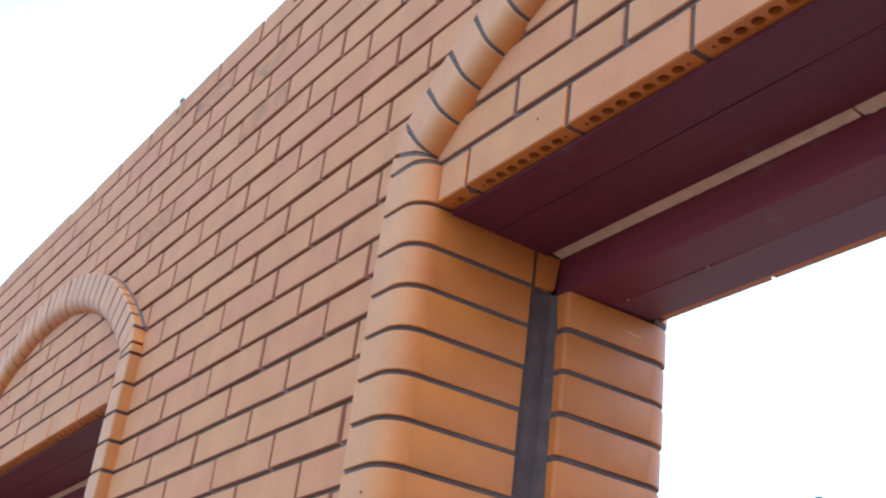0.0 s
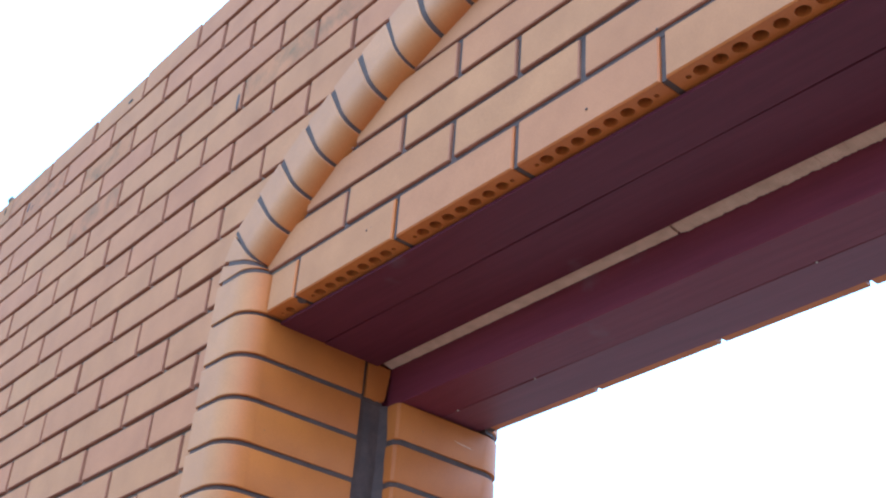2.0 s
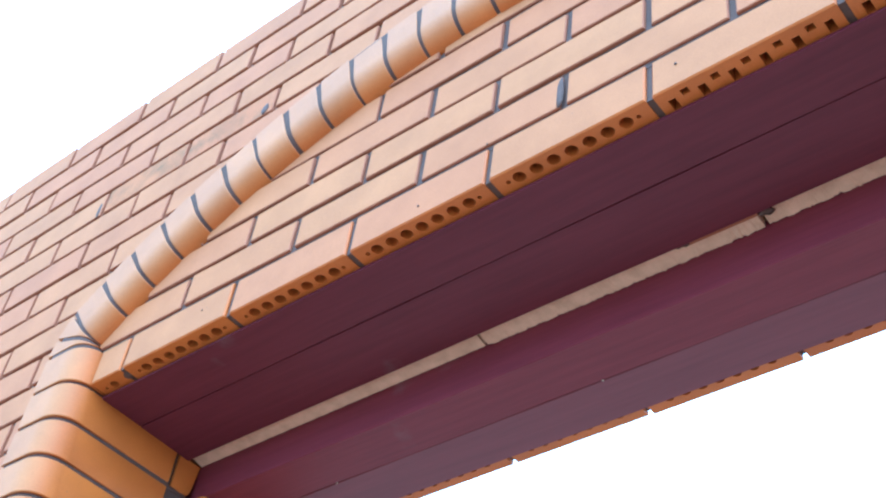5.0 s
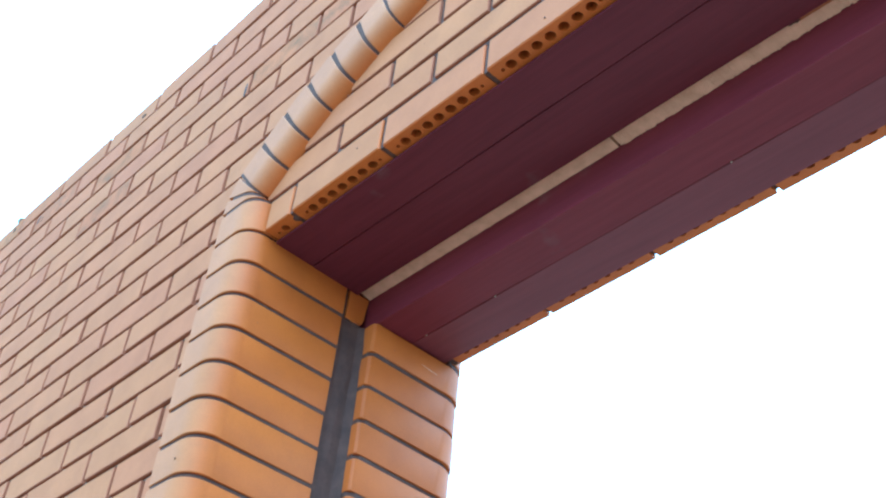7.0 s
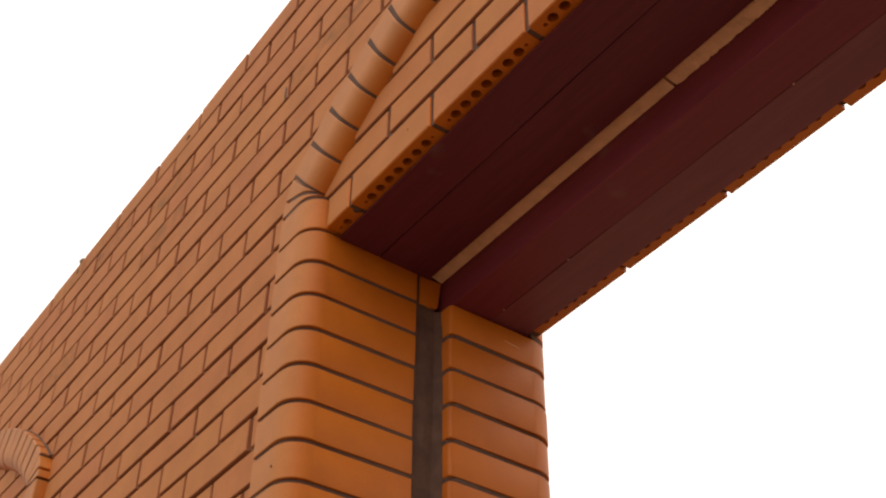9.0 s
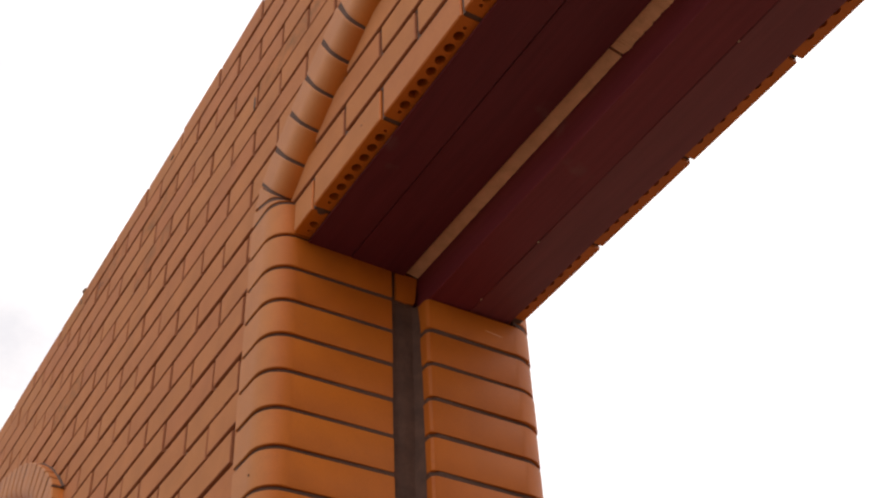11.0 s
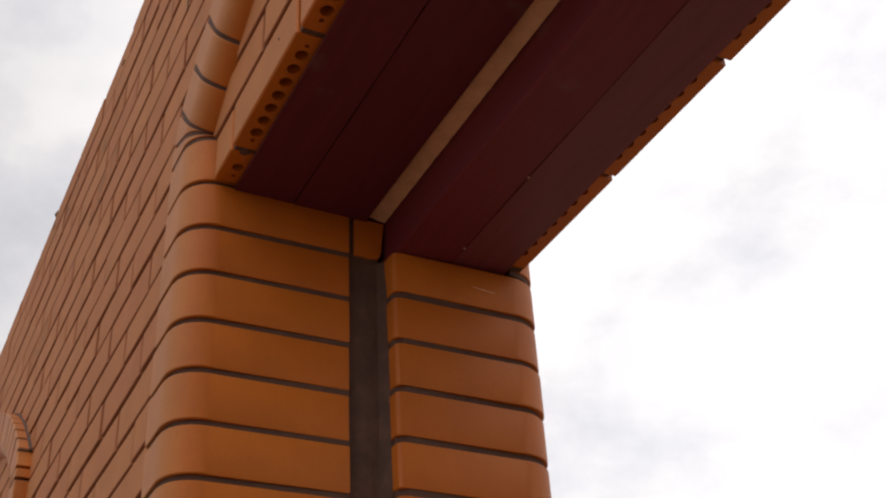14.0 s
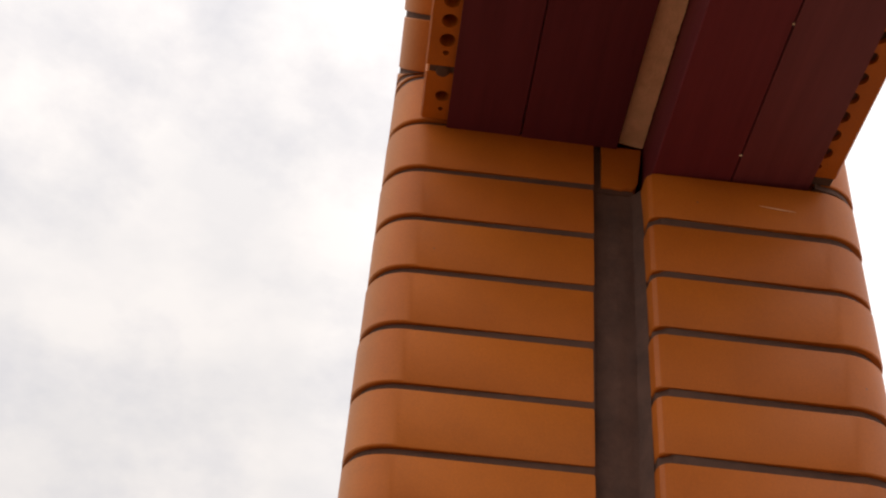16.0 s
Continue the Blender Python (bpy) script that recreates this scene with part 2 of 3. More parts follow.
def under(ob, parent):
    ob.parent = parent
    ob.matrix_parent_inverse = parent.matrix_basis.inverted()
    return ob


def part(name, me, parent, m=None, label=""):
    ob = new(name, me)
    if m is not None:
        ob.matrix_basis = m
    under(ob, parent)
    return tagged(ob, label=label)


def box_data(x0, x1, y0, y1, z0, z1):
    v = [(x, y, z) for x in (x0, x1) for y in (y0, y1) for z in (z0, z1)]
    f = [(0, 1, 3, 2), (4, 6, 7, 5), (0, 4, 5, 1), (2, 3, 7, 6), (0, 2, 6, 4), (1, 5, 7, 3)]
    return v, f


def boxes_mesh(name, boxes, mat):
    verts, faces = [], []
    for b in boxes:
        v, f = box_data(*b)
        n = len(verts)
        verts += v
        faces += [tuple(i + n for i in q) for q in f]
    return mesh_of(name, verts, faces, mat)


def prism_data(rings):
    """A closed solid from rings of equal length."""
    verts, faces, n = [], [], len(rings[0])
    for r in rings:
        verts += r
    for k in range(len(rings) - 1):
        for i in range(n):
            j = (i + 1) % n
            faces.append((k * n + i, k * n + j, (k + 1) * n + j, (k + 1) * n + i))
    faces += [tuple(range(n)), tuple(range((len(rings) - 1) * n, len(rings) * n))]
    return verts, faces


def shrunk(profile, by):
    cu = sum(p[0] for p in profile) / len(profile)
    cv = sum(p[1] for p in profile) / len(profile)
    out = []
    for u, v in profile:
        d = math.hypot(u - cu, v - cv)
        k = (d - by) / d
        out.append((cu + (u - cu) * k, cv + (v - cv) * k))
    return out


def face_brick_data(w, h, depth, wear=None):
    """A facing brick: front in the plane y = 0, arrises eased and slightly uneven, centred in x and z."""
    c, x, z = 0.0015, w / 2, h / 2
    wear = wear or [0.0] * 8
    rings = []
    for y, s, k in ((depth, 0.0, 0.0), (c, 0.0, 0.6), (0.0, c, 1.0)):
        a = [v * k for v in wear]
        rings.append([(-x + s + a[0], y, -z + s + a[1]), (-x * 0.3, y, -z + s + a[2]), (x * 0.4, y, -z + s + a[3]), (x - s - a[4], y, -z + s + a[5]),
                      (x - s - a[5], y, z - s - a[6]), (x * 0.35, y, z - s - a[7]), (-x * 0.4, y, z - s - a[4]), (-x + s + a[2], y, z - s - a[0])])
    return prism_data(rings)


WEAR = []
wear_rng = random.Random(11)
for k in range(6):
    WEAR.append([abs(wear_rng.gauss(0, 0.0007)) for n in range(8)])


def bare_sides(me, face_y, mat=None):
    """Shows the body of the clay on every side but the coated front."""
    me.materials.append(mat or M_BULL)
    for p in me.polygons:
        if p.normal.y > -0.9 or abs(p.center.y - face_y) > 0.004:
            p.material_index = 1
    return me


# ---- plan ----
COURSE = 0.0765          # a course of the wall and of the panel over the lintel
ROW0 = -0.0715           # middle of a bed joint of the wall, from the soffit
LONG = 0.2585            # a brick with its joint along the wall
WALL_Y = -0.004          # front of the wall
OPENING, PIER = 1.72, 1.492
OPENINGS = [(0.0, OPENING), (-PIER - OPENING, -PIER)]
COL_W = 0.117
RING, STEP = 0.12, 3.05
# per opening: height of the arch's centre, inner radius, half angle; the farther arch rises a little more
ARCHES = {OPENINGS[0]: (-0.929, 1.3436, 40.4), OPENINGS[1]: (-0.8139, 1.25, 44.2)}
TOP_ROW = 13


def bed(row):
    """Height of the bed joint under a course of the wall; the joints grow a little thicker upwards."""
    return ROW0 + row * COURSE + (0.00019 * row * row if row > 0 else 0.0)


WALL_TOP = bed(TOP_ROW)
X_MIN, X_MAX = -7.0, 3.4


def at_z(z):
    return z + Z0


# ---- ground ----
def build_ground():
    n, half = 40, 600.0
    verts, faces = [], []
    for i in range(n + 1):
        for j in range(n + 1):
            u, v = 2 * i / n - 1, 2 * j / n - 1
            x, y = half * u * abs(u) ** 2, half * v * abs(v) ** 2
            verts.append((x, y, 0.02 * noise.noise(Vector((x * 0.4, y * 0.4, 0))) - 0.02))
    for i in range(n):
        for j in range(n):
            a = i * (n + 1) + j
            faces.append((a, a + n + 1, a + n + 2, a + 1))
    ob = new("ground", mesh_of("ground", verts, faces, M_GROUND, smooth=True))
    tagged(ob, "pale sandy soil of a building site", "ground", kind="structure")


build_ground()

# ---- walls ----
def build_wall_core():
    boxes = []
    edges = [X_MIN]
    for a, b in sorted(OPENINGS):
        edges += [a - 0.03, b + 0.03]
    edges.append(X_MAX)
    for k in range(0, len(edges), 2):
        boxes.append((edges[k], edges[k + 1], 0.0045, 0.115, -0.05, at_z(WALL_TOP - 0.012)))
    for a, b in OPENINGS:
        boxes.append((a - 0.03, b + 0.03, 0.0050, 0.115, at_z(0.0800), at_z(0.25)))
        boxes.append((a - 0.03, b + 0.03, 0.0055, 0.115, at_z(0.25), at_z(WALL_TOP - 0.012)))
        # unseen closer added over the opening, to block skylight down the cavity
        boxes.append((a - 0.03, b + 0.03, 0.115, 0.2405, at_z(0.02), at_z(WALL_TOP - 0.02)))
    return boxes_mesh("mortar_core", boxes, M_BED)


wall = tagged(new("wall_front", build_wall_core()), "unfinished salmon facing-brick wall with recessed grey mortar joints", "wall", kind="structure")


def arch_x(opening, z, beyond):
    """Half the width of the arch at height z, that far outside its inner edge."""
    centre, r_in, _ = ARCHES[opening]
    d = (r_in + beyond) ** 2 - (z - centre) ** 2
    return math.sqrt(d) if d > 0 else 0.0


def spans(z):
    """The stretches of the wall's face free of openings, columns and arch panels at the course whose middle is z."""
    cuts = []
    for a, b in OPENINGS:
        cx = (a + b) / 2
        if z < 0.07:
            cuts.append((a - 0.06, b + 0.06))
        else:
            h = arch_x((a, b), z, 0.5 * RING)
            if h > 0:
                cuts.append((cx - h, cx + h))
    x, out = X_MIN, []
    for a, b in sorted(cuts):
        out.append((x, a))
        x = b
    out.append((x, X_MAX))
    return out


STAINED = {(8, 1), (8, 0), (10, -3), (8, -3), (11, -4), (7, -5), (12, -6), (12, -5)}
NEAR = (-1.75, 1.05, -0.62)   # stretch of the wall whose bricks are separate
shared_mesh = {}
far_v, far_f = [], []


def add_brick(x0, x1, z0, z1, y, stained, parent, near, depth=0.05):
    w, h = x1 - x0, z1 - z0
    m = Matrix.Translation(((x0 + x1) / 2, y + random.uniform(-0.0012, 0.0012), at_z((z0 + z1) / 2)))
    m = m @ Euler((random.gauss(0, 0.004), random.gauss(0, 0.003), random.gauss(0, 0.003))).to_matrix().to_4x4()
    if near:
        worn = random.randrange(6)
        key = (round(w, 4), round(h, 4), stained, depth, worn)
        if key not in shared_mesh:
            v, f = face_brick_data(w, h, depth, WEAR[worn])
            shared_mesh[key] = bare_sides(mesh_of("brick", v, f, M_STAINED if stained else M_BRICK), 0.0, M_SIDE)
        part("brick", shared_mesh[key], parent, m)
    else:
        v, f = face_brick_data(w, h, depth)
        n = len(far_v)
        far_v.extend(tuple(m @ Vector(p)) for p in v)
        far_f.extend(tuple(i + n for i in q) for q in f)


def perpend(phase, k):
    """Middle of an upright joint; the pier between the openings was laid with slightly wider joints."""
    return phase + k * (LONG + 0.0028 if k < 0 else LONG)


def build_wall_bricks():
    low = math.floor((-Z0 - ROW0) / COURSE)
    for row in range(low, TOP_ROW):
        z0, z1 = bed(row) + 0.0048, bed(row + 1) - 0.0048
        if at_z(z0) < 0.0:
            continue
        phase = (-0.203 if row % 2 == 0 else -0.335) - 0.003 * max(row, 0)
        for a, b in spans((z0 + z1) / 2):
            k = math.floor((a - phase) / LONG) - 1
            while perpend(phase, k) < b:
                x0, x1 = perpend(phase, k) + 0.0053, perpend(phase, k + 1) - 0.0053
                x0, x1 = max(x0, a), min(x1, b)
                if x1 - x0 > 0.02:
                    near = NEAR[0] < (x0 + x1) / 2 < NEAR[1] and z0 > NEAR[2]
                    lift = random.choice((0, 0, 0.003, -0.004)) if row == TOP_ROW - 1 else 0.0
                    add_brick(x0, x1, z0, z1 + lift, WALL_Y, (row, k) in STAINED, wall, near)
                k += 1


build_wall_bricks()


# ---- panels under the arches ----
def holed_underside(w, depth, y_mid, holes):
    """The underside of a hollow brick at z = 0: holes are (x, half width, half depth, offset in y, sides)."""
    verts, faces = [], []
    cells, last = [], -w / 2
    for k, (x, hw, hd, dy, sides) in enumerate(holes):
        edge = w / 2 if k == len(holes) - 1 else (x + hw + holes[k + 1][0] - holes[k + 1][1]) / 2
        cells.append((last, edge, x, hw, hd, dy, sides))
        last = edge
    n = 16
    for x0, x1, x, hw, hd, dy, sides in cells:
        base = len(verts)
        ym = y_mid + dy
        for i in range(n):
            a = 2 * math.pi * i / n
            c, s = math.cos(a), math.sin(a)
            k = 1 / max(abs(c), abs(s))
            sx, sy = c * k, s * k
            verts.append(((x1 - x) * sx + x if sx > 0 else (x - x0) * sx + x, ym + (depth - ym) * sy if sy > 0 else ym + ym * sy, 0))
            if sides == 4:
                verts.append((x + hw * sx, ym + hd * sy, 0))
                verts.append((x + hw * sx * 0.95, ym + hd * sy * 0.95, 0.045))
            else:
                verts.append((x + hw * c, ym + hd * s, 0))
                verts.append((x + hw * c * 0.96, ym + hd * s * 0.96, 0.045))
        for i in range(n):
            j = (i + 1) % n
            a, b = base + 3 * i, base + 3 * j
            faces += [(a, b, b + 1, a + 1), (a + 1, b + 1, b + 2, a + 2)]
        faces.append(tuple(base + 3 * i + 2 for i in range(n)))
    return verts, faces


def round_holes(w):
    if w < 0.1:
        return [(-w / 2 + 0.017, 0.0032, 0.0032, 0, 16), (-w / 2 + 0.038, 0.0085, 0.0085, 0, 16)]
    pitch, out = 0.0285, [(-w / 2 + 0.020, 0.0038, 0.0036, 0, 16)]
    for k in range(7):
        out.append(((k - 3) * pitch, 0.0098, 0.0092, 0, 16))
    return out + [(w / 2 - 0.020, 0.0034, 0.0034, 0, 16)]


def slot_holes(w):
    out = []
    for k in range(11):
        x = (k - 5) * 0.0212
        out.append((x, 0.0054, 0.0098, 0.008, 4) if k % 2 == 0 else (x, 0.0056, 0.0048, -0.004, 4))
    return out


def holed_brick(w, h, y_mid, holes, mat, depth=0.118):
    """A hollow facing brick, front at y = 0, standing on z = 0, with its holes open below."""
    c, x = 0.0022, w / 2
    v, f = [], []
    rings = [[(-x, depth, 0), (x, depth, 0), (x, depth, h), (-x, depth, h)],
             [(-x, c, 0), (x, c, 0), (x, c, h), (-x, c, h)],
             [(-x + c, 0, c), (x - c, 0, c), (x - c, 0, h - c), (-x + c, 0, h - c)]]
    for r in rings:
        v += r
    for k in range(2):
        for i in range(4):
            if k == 0 and i == 0:
                continue  # the underside is the holed face
            j = (i + 1) % 4
            f.append((k * 4 + i, k * 4 + j, k * 4 + 4 + j, k * 4 + 4 + i))
    f += [(0, 1, 2, 3), (8, 9, 10, 11)]
    hv, hf = holed_underside(w, depth, y_mid, holes)
    n = len(v)
    hv = [(p[0], c if p[1] < 1e-6 else p[1], p[2]) for p in hv]
    me = mesh_of("brick", v + hv, f + [tuple(i + n for i in q) for q in hf], mat)
    return bare_sides(me, 0.0)


def build_panel(a, b):
    cx = (a + b) / 2
    near = a > -1
    panel = tagged(new("lintel_panel", boxes_mesh("lintel_panel", [(a + 0.06, b - 0.06, 0.0045, 0.12, at_z(0.0770), at_z(0.47))], M_MORTAR)),
                   "salmon brick infill panel between steel lintel and arch", "brick panel", group="infill panels over the openings")
    for row in range(6):
        z0 = 0.0115 + row * COURSE if row else 0.0068
        z1 = 0.0115 + (row + 1) * COURSE - 0.0090
        if row == 0:
            lo, hi = a + 0.004, b - 0.004
        else:
            h = arch_x((a, b), (z0 + z1) / 2, 0.5 * RING)
            lo, hi = cx - h, cx + h
        phase = 0.084 if row % 2 == 0 else 0.2080
        k = math.floor((lo - a - phase) / LONG)
        while a + phase + k * LONG < hi:
            x0, x1 = max(a + phase + k * LONG + 0.0051, lo), min(a + phase + (k + 1) * LONG - 0.0051, hi)
            if x1 - x0 > 0.02:
                if row == 0:
                    w = x1 - x0
                    holes = slot_holes(w) if k >= 4 and w > 0.2 else round_holes(w)
                    back = {-1: 0.004, 0: 0.003, 1: 0.0015}.get(k, 0.0)
                    holes = [(hx, hw, hd, dy + back, n) for hx, hw, hd, dy, n in holes]
                    me = holed_brick(w, z1 - z0, 0.0190, holes, M_BRICK)
                    if k < 6:
                        part("mortar", boxes_mesh("mortar", [(x1 - 0.001, x1 + 0.010, 0.0053, 0.10, at_z(0.0082), at_z(0.0865))], M_MORTAR), panel)
                    part("brick", me, panel, Matrix.Translation(((x0 + x1) / 2, WALL_Y + 0.004 + random.uniform(-0.0008, 0.0008), at_z(z0))))
                else:
                    add_brick(x0, x1, z0, z1, WALL_Y + 0.003, False, panel, True)
            k += 1
    return panel


for a, b in OPENINGS:
    build_panel(a, b)
if far_v:
    rest = part("brick_courses", bare_sides(mesh_of("brick_courses", far_v, far_f, M_BRICK_FAR), WALL_Y, M_SIDE), wall, label="far courses of salmon facing brick")
    rest["kind"] = "stuff"


# ---- columns and arches of rounded bricks ----
def easing_arc(size, segs):
    """A quarter turn whose curvature fades out at both ends, as (along, across) from (0, 0) to (size, size)."""
    steps = segs * 12
    pts, px, py = [(0.0, 0.0)], 0.0, 0.0
    for k in range(steps):
        q = (k + 0.5) / steps
        turn = math.pi / 2 * (0.45 * q + 0.55 * q * q * (3 - 2 * q))
        px, py = px + math.cos(turn), py + math.sin(turn)
        if (k + 1) % 12 == 0:
            pts.append((px, py))
    return [(size * a / px, size * b / py) for a, b in pts]


def bull_profile(width, back, radius, segs=12, front=COL_Y):
    """Plan of a bullnose brick: u from the jamb face outwards, y from the front to the back."""
    pts = [(0.0, back)]
    for along, across in easing_arc(radius, segs):
        pts.append((across, front + radius - along))
    c = 0.003
    pts += [(width - c, front), (width, front + c), (width, back)]
    return pts


RADIUS = 0.054
COURSE_TILT = 0.008      # the jamb courses rise a little towards the back
COL_PROFILE = bull_profile(COL_W, 0.212, RADIUS)
ARCH_PROFILE = bull_profile(RING, 0.06, RADIUS)


def column_brick_mesh(h, mirror):
    s = 1 if mirror else -1
    e = 0.0016
    small = shrunk(COL_PROFILE, 0.0014)
    rings = []
    for z, prof in ((0, small), (e, COL_PROFILE), (h - e, COL_PROFILE), (h, small)):
        rings.append([(s * u, y, z) for u, y in prof])
    v, f = prism_data(rings)
    return mesh_of("brick", v, f, M_BULL, smooth=True)


def build_column(x, mirror):
    s = 1 if mirror else -1
    inner = [(u, 0.2122 if y > 0.19 else y) for u, y in shrunk(COL_PROFILE, 0.0056)]
    v, f = prism_data([[(x + s * u, y, z) for u, y in inner] for z in (0.0, at_z(0.085))])
    col = tagged(new("brick_column", mesh_of("mortar_core", v, f, M_MORTAR, smooth=True)),
                 "orange bullnose-brick door jamb with dark grey joints", "brick column", group="jambs of the openings")
    me = column_brick_mesh(0.0664, mirror)
    k = 0
    while True:
        z1 = -0.0763 - k * 0.0754
        z0 = z1 - 0.0664
        if at_z(z0) < 0:
            break
        m = Matrix.Translation((x + random.uniform(-0.0006, 0.0006), random.uniform(-0.0008, 0.0008), at_z(z0)))
        part("brick", me, col, m @ Euler((COURSE_TILT, 0, random.gauss(0, 0.002))).to_matrix().to_4x4())
        k += 1
    part("brick", column_brick_mesh(0.0687, mirror), col, Matrix.Translation((x, 0, at_z(-0.0673))) @ Matrix.Rotation(COURSE_TILT, 4, "X"))
    part("brick", column_brick_mesh(0.0730, mirror), col, Matrix.Translation((x, 0, at_z(0.0088))) @ Matrix.Diagonal((1, 0.999, 1, 1)))
    return col


def build_arch(a, b):
    cx = (a + b) / 2
    centre, r_in, spring = ARCHES[(a, b)]
    rm = r_in + RING / 2
    e = 0.0016
    small = shrunk(ARCH_PROFILE, 0.0014)
    base = Vector((cx, 0, at_z(centre)))
    # mortar bed: the same ring, a little thinner, with a lip against the wall
    inner = shrunk(ARCH_PROFILE, 0.0028)
    rings = []
    n = 60
    for k in range(n + 1):
        t = radians(-spring + 2 * spring * k / n)
        rings.append([tuple(base + Vector(((r_in + u) * math.sin(t), y, (r_in + u) * math.cos(t)))) for u, y in inner])
    v, f = prism_data(rings)
    lip_profile = [(RING - 0.02, 0.03), (RING - 0.02, WALL_Y - 0.006), (RING + 0.001, WALL_Y - 0.006), (RING + 0.005, WALL_Y + 0.002), (RING + 0.005, 0.03)]
    rings = [[tuple(base + Vector(((r_in + u) * math.sin(t), y, (r_in + u) * math.cos(t)))) for u, y in lip_profile]
             for t in (radians(-spring + 2 * spring * k / n) for k in range(n + 1))]
    v2, f2 = prism_data(rings)
    m = len(v)
    arch = tagged(new("brick_arch", mesh_of("mortar_core", v + v2, f + [tuple(i + m for i in q) for q in f2], M_MORTAR, smooth=True)),
                  "segmental arch of rounded orange bricks with grey joints", "brick arch", group="arches over the openings")

    def voussoir(step):
        rings = []
        for frac, prof in ((0, small), (0.022, ARCH_PROFILE), (0.978, ARCH_PROFILE), (1, small)):
            ring = []
            for u, y in prof:
                r = r_in + u
                half = r_in * math.tan(radians(step / 2)) - 0.0033
                ring.append(((2 * frac - 1) * half, y, r - rm))
            rings.append(ring)
        v, f = prism_data(rings)
        return mesh_of("brick", v, f, M_BULL, smooth=True)

    me = voussoir(STEP)
    count = int(2 * spring / STEP)
    for k in range(count):
        t = radians(-spring + STEP * (k + 0.5) + random.uniform(-0.05, 0.05))
        mm = Matrix.Translation(base) @ Matrix.Rotation(t, 4, "Y") @ Matrix.Translation((0, random.uniform(-0.001, 0.001), rm))
        part("brick", me, arch, mm)
    left = 2 * spring - count * STEP
    if left > 0.6:
        t = radians(spring - left / 2)
        part("brick", voussoir(left), arch, Matrix.Translation(base) @ Matrix.Rotation(t, 4, "Y") @ Matrix.Translation((0, 0, rm)))
    # wedges where the arch springs from the column
    for s, x in ((-1, a), (1, b)):
        low = centre + r_in * math.cos(radians(spring)) - 0.0942
        lines = [((0.001, 0.0845), (COL_W, 0.0845)), ((0.004, 0.0935 + low / 2), (0.112, 0.128 + low)), ((0.010, 0.096 + low), (0.0870, 0.1815 + low))]
        for (p0, q0), (p1, q1) in zip(lines, lines[1:]):
            rings = []
            for gap, far, prof in ((0.0044, 0, small), (0.0054, 0, ARCH_PROFILE), (0.0054, 1, ARCH_PROFILE), (0.0044, 1, small)):
                ring = []
                for u, y in prof:
                    g = u / RING
                    ax, az = p0[0] + (q0[0] - p0[0]) * g, p0[1] + (q0[1] - p0[1]) * g
                    bx, bz = p1[0] + (q1[0] - p1[0]) * g, p1[1] + (q1[1] - p1[1]) * g
                    fr = min(gap / math.hypot(bx - ax, bz - az), 0.48)
                    fr = 1 - fr if far else fr
                    ring.append((x + s * (ax + (bx - ax) * fr), y, at_z(az + (bz - az) * fr + 0.0015)))
                rings.append(ring)
            v, f = prism_data(rings)
            part("brick", mesh_of("brick", v, f, M_BULL, smooth=True), arch)
        # mortar behind the wedges
        (p0, q0), (p1, q1) = lines[0], lines[-1]
        rings = []
        for grow in (-0.1, 0.25, 0.5, 0.75, 0.98):
            ring = []
            for u, y in inner:
                g = min(u, RING - 0.016) / RING
                ax, az = p0[0] + (q0[0] - p0[0]) * g, p0[1] + (q0[1] - p0[1]) * g
                bx, bz = p1[0] + (q1[0] - p1[0]) * g, p1[1] + (q1[1] - p1[1]) * g
                ring.append((x + s * (ax + (bx - ax) * grow), y, at_z(az + (bz - az) * grow)))
            rings.append(ring)
        v, f = prism_data(rings)
        part("mortar", mesh_of("mortar", v, f, M_MORTAR, smooth=True), arch)
    return arch


for a, b in OPENINGS:
    build_column(a, False)
    build_column(b, True)
    build_arch(a, b)


# ---- rear leaf ----
REAR_X, REAR_Y0, REAR_Y1, REAR_Z, REAR_BACK = 0.036, 0.267, 0.486, -0.0555, 0.527


def build_rear_core():
    boxes, edges = [], [X_MIN]
    for a, b in sorted(OPENINGS):
        edges += [a - 0.06, b + 0.06]
    edges.append(X_MAX)
    for k in range(0, len(edges), 2):
        boxes.append((edges[k], edges[k + 1], 0.285, REAR_Y1, -0.05, at_z(WALL_TOP - 0.03)))
    # unseen fill added between the leaves to keep skylight out
    cavity = [X_MIN]
    for a, b in sorted(OPENINGS):
        cavity += [a - 0.09, b + 0.09]
    cavity.append(X_MAX)
    for k in range(0, len(cavity), 2):
        boxes.append((cavity[k], cavity[k + 1], 0.120, 0.284, -0.05, at_z(WALL_TOP - 0.05)))
    for a, b in OPENINGS:
        boxes.append((a - 0.09, b + 0.09, 0.242, 0.284, at_z(0.088), at_z(WALL_TOP - 0.05)))
    for a, b in OPENINGS:
        boxes.append((a - 0.06, b + 0.06, 0.285, REAR_Y1 - 0.006, at_z(0.012), at_z(WALL_TOP - 0.03)))
    return boxes_mesh("rear_core", boxes, M_BRICK_FAR)


rear = tagged(new("wall_rear", build_rear_core()), "inner leaf of the brick cavity wall", "wall", kind="structure")


def rear_profile():
    r0, r1 = 0.011, 0.067
    pts = [(-0.10, REAR_Y0)]
    for k in range(4):
        t = math.pi / 2 * k / 3
        pts.append((REAR_X - r0 + r0 * math.sin(t), REAR_Y0 + r0 - r0 * math.cos(t)))
    for along, across in easing_arc(r1, 10):
        pts.append((REAR_X - across, REAR_BACK - r1 + along))
    return pts + [(-0.10, REAR_BACK)]


